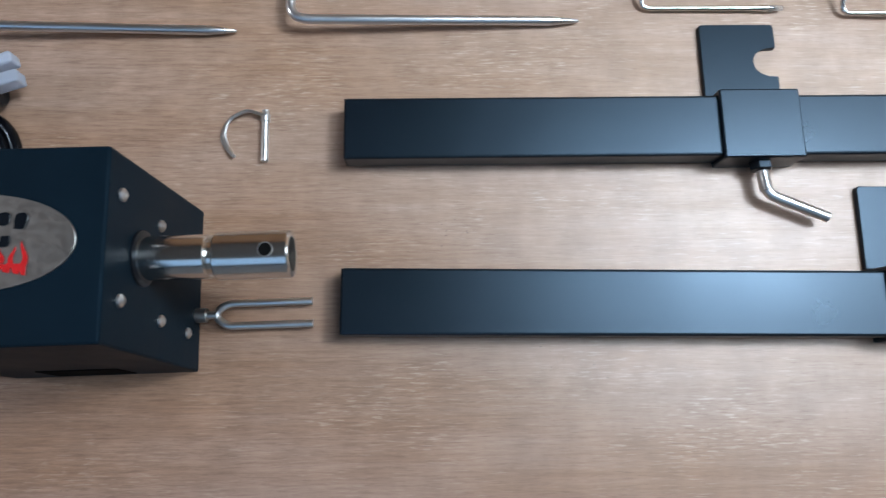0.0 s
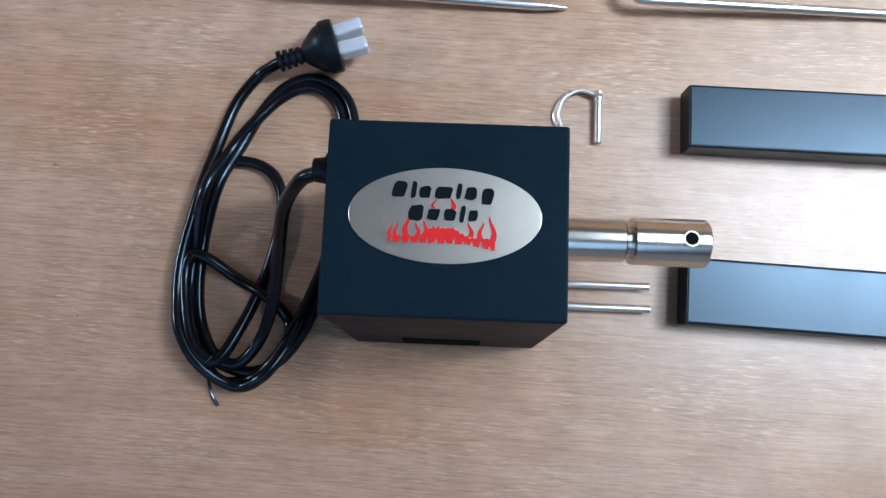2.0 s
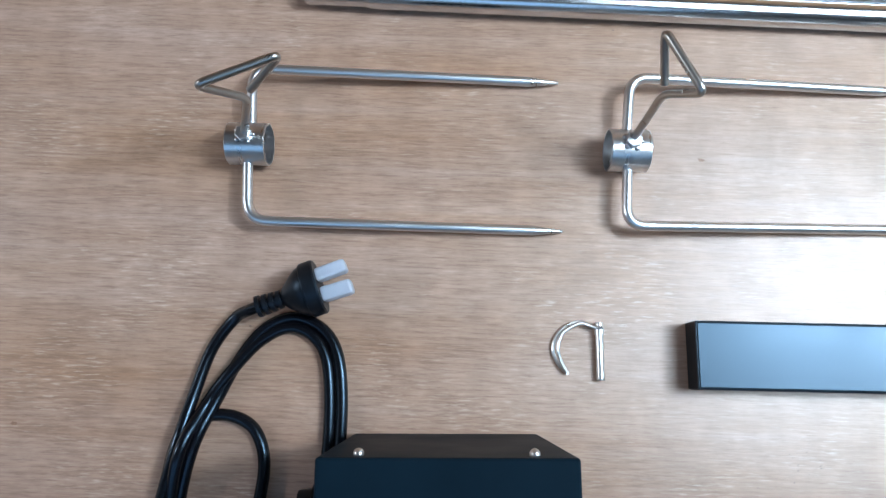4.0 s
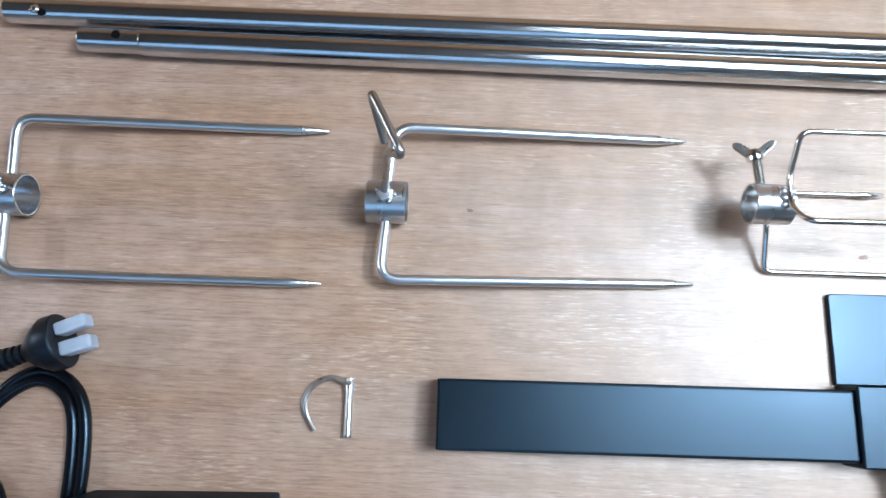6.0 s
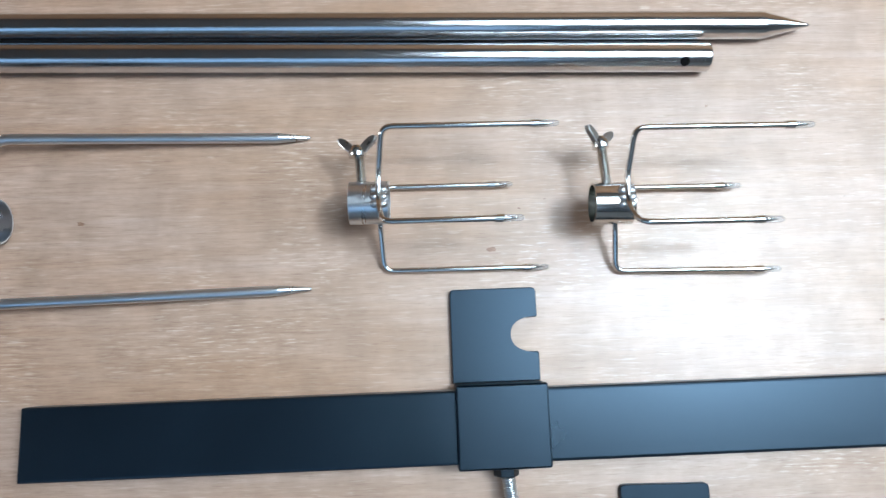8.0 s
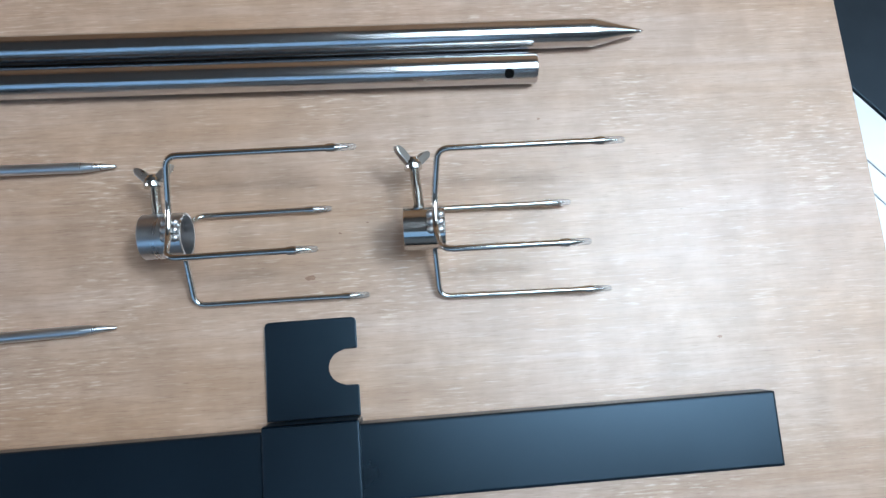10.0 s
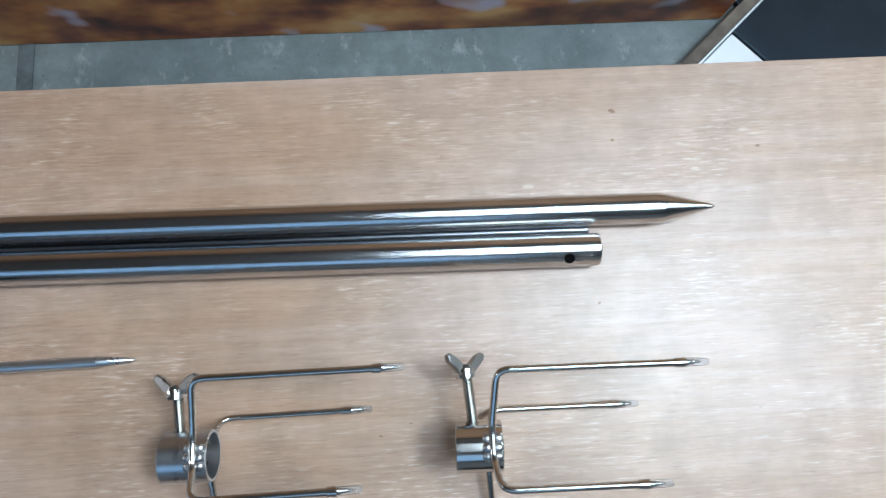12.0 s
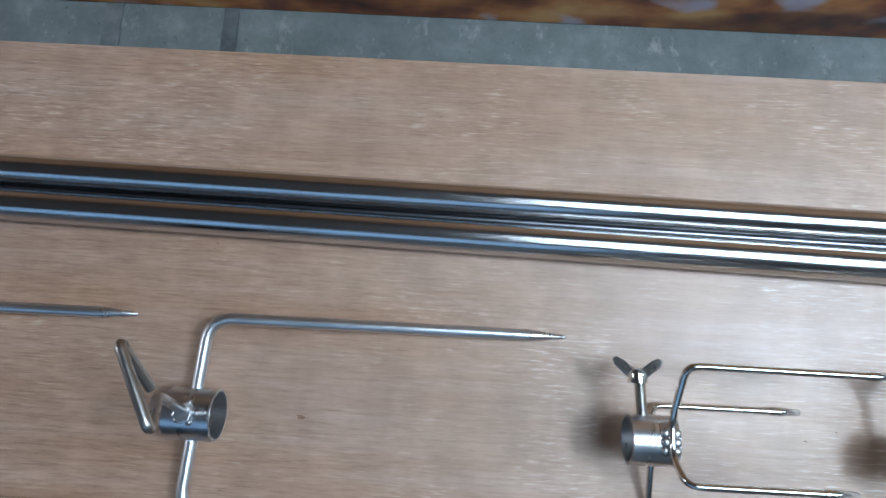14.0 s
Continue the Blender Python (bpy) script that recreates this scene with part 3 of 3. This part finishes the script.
# ---- hitch pin ----
pin = thing("hitch_pin", "small zinc-plated pin with a curved wire spring clip", "pin")
shaft = lathe([(0, 0), (0, 0.0026), (0.0008, 0.003), (0.034, 0.003), (0.034, 0.0037), (0.0395, 0.0037), (0.0395, 0.003), (0.043, 0.003), (0.0435, 0.0026), (0.0435, 0)], 20)
shaft.transform(pose(-0.0652, -0.0455, 0.0038, 0, 0, 91))
part("shaft", shaft, ZINC, pin)
for z0, z1, inset in ((0.0018, 0.0014, 0.0), (0.0060, 0.0048, 0.0026)):
    arc = [(-0.0640, -0.0060, 0.0072 if z0 > 0.004 else 0.0016), (-0.0690, -0.0050 - inset / 2, z0), (-0.0790, -0.0020 - inset / 2, z0), (-0.0890 + inset, -0.0045 - inset / 2, z0),
           (-0.0970 + inset, -0.0120, z0), (-0.1005 + inset * 1.2, -0.0230, z0), (-0.0975 + inset, -0.0325, z1), (-0.0905, -0.0405, z1)]
    part("spring_wire", sweep(smoothed(arc, 6), 0.0014, 10), ZINC, pin)
part("spring_end", sweep([(-0.0905, -0.0405, 0.0014), (-0.0903, -0.0407, 0.0048)], 0.0014, 10), ZINC, pin)

# ---- drive motor ----
MB = pose(-0.178, -0.146, 0, 0, 0, 1.6)
motor = thing("rotisserie_motor", "black sheet-steel rotisserie motor box with a steel badge", "motor", MB)
HX, HY, HZ = 0.068, 0.0585, 0.152
shell = box(-HX, HX, -HY, HY, 0.0, HZ, 0.0016, 2)
for vert in shell.verts:
    if vert.co.y < 0:
        vert.co.y += 0.0065 - 0.0145 * (1 - vert.co.z / HZ)
part("housing", shell, BOXBLACK, motor)
# nearly black rectangle low on the front face
front_rect = box(-0.030, 0.026, -0.0006, 0.0004, -0.016, 0.016, 0.0004, 1)
front_rect.transform(pose(0, -HY - 0.0056, 0.026) @ Matrix.Rotation(math.atan2(-0.0145, HZ), 4, "X"))
part("front_panel", front_rect, DARKHOLE, motor, "nearly black rectangle on the front face")
for x in (-0.047, 0.046):
    part("rear_screw", ball(0.003, pose(x, HY + 0.0008, HZ - 0.012)), ZINC, motor, "small bright screw head")
inv = MB.inverted()
for y, z in ((-0.110, 0.136), (-0.116, 0.081), (-0.171, 0.132), (-0.178, 0.075), (-0.183, 0.027)):
    q = inv @ Vector((-0.109, y, z))
    screw_head = lathe([(0, 0), (0, 0.0042), (0.0012, 0.0040), (0.0026, 0.0022), (0.003, 0)], 18)
    screw_head.transform(pose(HX + 0.0002, q.y, q.z))
    part("side_screw", screw_head, ZINC, motor, "bright dome screw head")
q = inv @ Vector((-0.109, -0.142, 0.105))
flange = lathe([(0, 0), (0, 0.0175), (0.0012, 0.0175), (0.0016, 0.0168), (0.0016, 0)], 32)
flange.transform(pose(HX, q.y, q.z))
part("flange", flange, CAPBLACK, motor, "dark shaft seat")
sh = lathe([(0, 0), (0, 0.0138), (0.0405, 0.0138), (0.0415, 0.0128), (0.0415, 0.0106), (0.0455, 0.0106), (0.0455, 0.0142), (0.0465, 0.0150), (0.0905, 0.0150), (0.0915, 0.0142), (0.0915, 0.0112), (0.075, 0.0108), (0.075, 0)], 40)
sh.transform(pose(HX, q.y, q.z))
drive = part("drive_shaft", sh, TURNED, motor, "turned steel coupling with a cross hole")
d = hole_disc(0.0042)
d.transform(pose(HX + 0.0785, q.y + 0.0005, q.z + 0.0149, 0, 90, 0))
part("cross_hole", d, DARKHOLE, drive, "cross hole")
ringh = lathe([(-0.0006, 0.0040), (-0.0006, 0.0047), (0.0003, 0.0046), (0.0003, 0.0041)], 20)
ringh.transform(pose(HX + 0.0785, q.y + 0.0005, q.z + 0.0150, 0, 90, 0))
part("hole_rim", ringh, WELD, drive)
u = inv @ Vector((-0.022, -0.175, 0.007))
v = inv @ Vector((-0.023, -0.158, 0.007))
mid = (u.y + v.y) / 2
part("locating_fork", sweep(rounded([u, (HX + 0.022, u.y, 0.008), (HX + 0.013, mid, 0.009), (HX + 0.022, v.y, 0.008), v], 0.010, 6), 0.0029, 12), ZINC, motor, "U-shaped steel locating pin")
stub = lathe([(0, 0), (0, 0.0055), (0.008, 0.0055), (0.0085, 0.0032), (0.016, 0.003), (0.016, 0)], 18)
stub.transform(pose(HX, mid, 0.010))
part("pin_bolt", stub, ZINC, motor, "bolt holding the locating pin")

# badge: oval plate, dark blocks in place of lettering, red flames
badge = part("badge", prism([(0.0535 * math.cos(k), 0.0268 * math.sin(k)) for k in (2 * math.pi * i / 64 for i in range(64))], 0, 0.0012, 0.0005), PLATE, motor, "oval brushed steel badge", pose(-0.0005, 0.0045, HZ))
rng = random.Random(11)


def blob(x, y, w, h, lean):
    pts = []
    for i in range(14):
        k = 2 * math.pi * i / 14
        c, s = math.cos(k), math.sin(k)
        px = w / 2 * math.copysign(abs(c) ** 0.55, c) * (0.86 + 0.2 * rng.random())
        py = h / 2 * math.copysign(abs(s) ** 0.55, s) * (0.86 + 0.2 * rng.random())
        pts.append((x + px + lean * py, y + py))
    return prism(pts, 0.0012, 0.0018)


for x, w, h, dy in ((-0.0225, 0.0072, 0.0090, 0.001), (-0.0155, 0.0026, 0.0090, 0.001), (-0.0100, 0.0060, 0.0066, 0), (-0.0010, 0.0092, 0.0066, 0), (0.0066, 0.0026, 0.0084, 0.001), (0.0124, 0.0062, 0.0066, 0), (0.0205, 0.0060, 0.0086, -0.0015)):
    part("dark_block", blob(x * 1.13, 0.0128 + dy, w * 1.12, h * 1.08, 0.12), INK, badge, "black enamel block")
for x, w, h, dy in ((-0.0125, 0.0074, 0.0084, 0.0006), (-0.0045, 0.0060, 0.0064, 0), (0.0030, 0.0060, 0.0064, 0), (0.0088, 0.0024, 0.0086, 0.0008), (0.0136, 0.0046, 0.0064, 0)):
    part("dark_block", blob(x * 1.2 - 0.0008, 0.0004 + dy, w * 1.15, h * 1.08, 0.12), INK, badge, "black enamel block")
low, high = [], []
N = 60
for i in range(N + 1):
    x = -0.0305 + 0.0585 * i / N
    crest = 0.0052 * math.exp(-((x + 0.001) / 0.011) ** 4)
    low.append((x, -0.0152 - 0.0030 * max(0.0, (x - 0.014) / 0.014) + (0.0026 if i % 5 == 2 else 0.0) * (0.5 + rng.random()) - 0.0010 * rng.random()))
    high.append((x, -0.0122 + crest + 0.0012 * math.sin(2.3 * i) * rng.random()))
part("flame_band", prism(low + high[::-1], 0.0012, 0.0017), RED, badge, "red enamel flame band")


def tongue(x, y, h, w, bend):
    """A curling flame: a tapered S rising from (x, y)."""
    left, right = [], []
    for k in range(9):
        u = k / 8
        cx = x + bend * math.sin(2.0 * math.pi * u * 0.8) - 0.25 * bend * u
        half = w * (1 - u) ** 0.75 / 2 + 0.00012
        left.append((cx - half, y + h * u))
        right.append((cx + half, y + h * u))
    return prism(right + left[::-1], 0.0012, 0.0015)


for x, y, h, w, bend in ((-0.0296, -0.0130, 0.0075, 0.0022, -0.0007), (-0.0266, -0.0128, 0.0082, 0.0022, -0.0007), (-0.0205, -0.0125, 0.0132, 0.0034, -0.0012), (-0.0148, -0.0118, 0.0072, 0.0026, 0.0008), (-0.0105, -0.0110, 0.0078, 0.0028, 0.0007),
                          (0.0142, -0.0115, 0.0078, 0.0030, 0.0009), (0.0202, -0.0128, 0.0100, 0.0030, -0.0010), (0.0262, -0.0138, 0.0140, 0.0036, 0.0012), (-0.0062, 0.0040, 0.0050, 0.0014, -0.0010), (0.0042, 0.0036, 0.0062, 0.0030, 0.0006)):
    part("flame_tongue", tongue(x, y, h, w, bend), RED, badge, "red enamel flame")

# cable gland on the side of the box
g = inv @ Vector((-0.247, -0.115, 0.133))
gl = lathe([(0, 0), (0, 0.0105), (-0.003, 0.0105), (-0.0035, 0.008), (-0.011, 0.007), (-0.011, 0)], 20)
gl.transform(pose(-HX, g.y, g.z))
part("cable_gland", gl, CAPBLACK, motor, "black cable grommet")

# ---- mains lead ----
lead = thing("mains_lead", "coiled black mains lead with a moulded plug", "power cord")
R = 0.0045
CORD = [
    (-0.2560, -0.117, 0.133), (-0.2680, -0.121, 0.126), (-0.2830, -0.134, 0.100), (-0.2930, -0.160, 0.065), (-0.3020, -0.190, 0.035), (-0.3140, -0.218, 0.016), (-0.3300, -0.237, 0.0120),
    (-0.3480, -0.232, 0.0115), (-0.3640, -0.210, 0.0040), (-0.3710, -0.180, 0.0040), (-0.3710, -0.140, 0.0040), (-0.3610, -0.100, 0.0115), (-0.3490, -0.066, 0.0045), (-0.3350, -0.036, 0.0040), (-0.3180, -0.014, 0.0040), (-0.2970, -0.0055, 0.0040), (-0.2750, -0.014, 0.0040), (-0.2620, -0.035, 0.0040),
    (-0.2570, -0.075, 0.0040), (-0.2590, -0.120, 0.0040), (-0.2690, -0.160, 0.0040), (-0.2830, -0.205, 0.0040), (-0.3000, -0.232, 0.0040), (-0.3220, -0.243, 0.0040), (-0.3470, -0.238, 0.0040),
    (-0.3660, -0.222, 0.0115), (-0.3790, -0.190, 0.0060), (-0.3795, -0.150, 0.0060), (-0.3680, -0.105, 0.0190), (-0.3560, -0.070, 0.0060), (-0.3400, -0.046, 0.0060), (-0.3220, -0.0245, 0.0040), (-0.3020, -0.0135, 0.0040), (-0.2840, -0.0180, 0.0040), (-0.2710, -0.036, 0.0040),
    (-0.2660, -0.075, 0.0040), (-0.2670, -0.120, 0.0040), (-0.2750, -0.160, 0.0040), (-0.2900, -0.207, 0.0110), (-0.3060, -0.236, 0.0110), (-0.3260, -0.2500, 0.0040), (-0.3480, -0.247, 0.0110),
    (-0.3760, -0.205, 0.0115), (-0.3860, -0.160, 0.0040), (-0.3870, -0.124, 0.0040), (-0.3800, -0.098, 0.0040), (-0.3640, -0.083, 0.0040), (-0.3410, -0.079, 0.0040), (-0.3210, -0.088, 0.0040), (-0.3115, -0.110, 0.0040), (-0.3130, -0.140, 0.0040), (-0.3200, -0.173, 0.0040), (-0.3300, -0.207, 0.0110), (-0.3450, -0.236, 0.0180),
    (-0.3640, -0.222, 0.0190), (-0.3820, -0.180, 0.0125), (-0.3790, -0.158, 0.0125), (-0.3630, -0.159, 0.0115), (-0.3390, -0.1735, 0.0045), (-0.3130, -0.186, 0.0110), (-0.2975, -0.202, 0.0040), (-0.2950, -0.220, 0.0110), (-0.3080, -0.244, 0.0180), (-0.3300, -0.254, 0.0110), (-0.3560, -0.240, 0.0180),
    (-0.3770, -0.216, 0.0190), (-0.3885, -0.189, 0.0140), (-0.3905, -0.161, 0.0125), (-0.3845, -0.132, 0.0125), (-0.3745, -0.097, 0.0125), (-0.3665, -0.064, 0.0060), (-0.3575, -0.031, 0.0040), (-0.3420, -0.008, 0.0060), (-0.3290, -0.0020, 0.0140), (-0.3200, 0.0005, 0.0190),
]
part("cable", sweep(smoothed([(x + max(0.0, -0.368 - x) * 0.35, y, z) for x, y, z in CORD], 6), R, 12), RUBBER, lead)
PL = pose(-0.3220, -0.0005, 0.0205, 0, 0, 20.5)
for i in range(4):
    rib = lathe([(0, 0.004), (0, 0.0082 - 0.0004 * i), (0.0030, 0.0082 - 0.0004 * i), (0.0030, 0.004)], 18)
    rib.transform(PL @ pose(0.0005 + 0.0052 * i, 0, 0))
    part("strain_rib", rib, CAPBLACK, lead, "strain relief rib")
neck = lathe([(0, 0), (0, 0.0048), (0.020, 0.0055), (0.0225, 0.0085), (0.0265, 0.0118), (0.031, 0.0158), (0.0350, 0.0182), (0.0378, 0.0190), (0.0382, 0.0204), (0.0392, 0.0208), (0.0478, 0.0208), (0.049, 0.0198), (0.049, 0)], 32)
neck.transform(PL)
plug = part("plug", neck, CAPBLACK, lead, "black moulded plug body")
for y, z, w, tilt in ((0.0056, 0.004, 0.0098, 2), (-0.0056, 0.003, 0.0108, -2)):
    cov = box(0.0485, 0.0720, -w / 2, w / 2, -0.007, 0.007, 0.0022, 2)
    cov.transform(PL @ pose(0, y, z, 0, 0, tilt))
    part("pin_cover", cov, CLEAR, plug, "milky plastic pin cover")
tie = smoothed([(-0.345, -0.232, 0.024), (-0.352, -0.241, 0.020), (-0.3535, -0.250, 0.006), (-0.3525, -0.256, 0.003), (-0.3495, -0.264, 0.002), (-0.345, -0.270, 0.0015)], 5)
part("twist_tie", sweep(tie, 0.0012, 8), RUBBER, lead, "thin black twist tie")
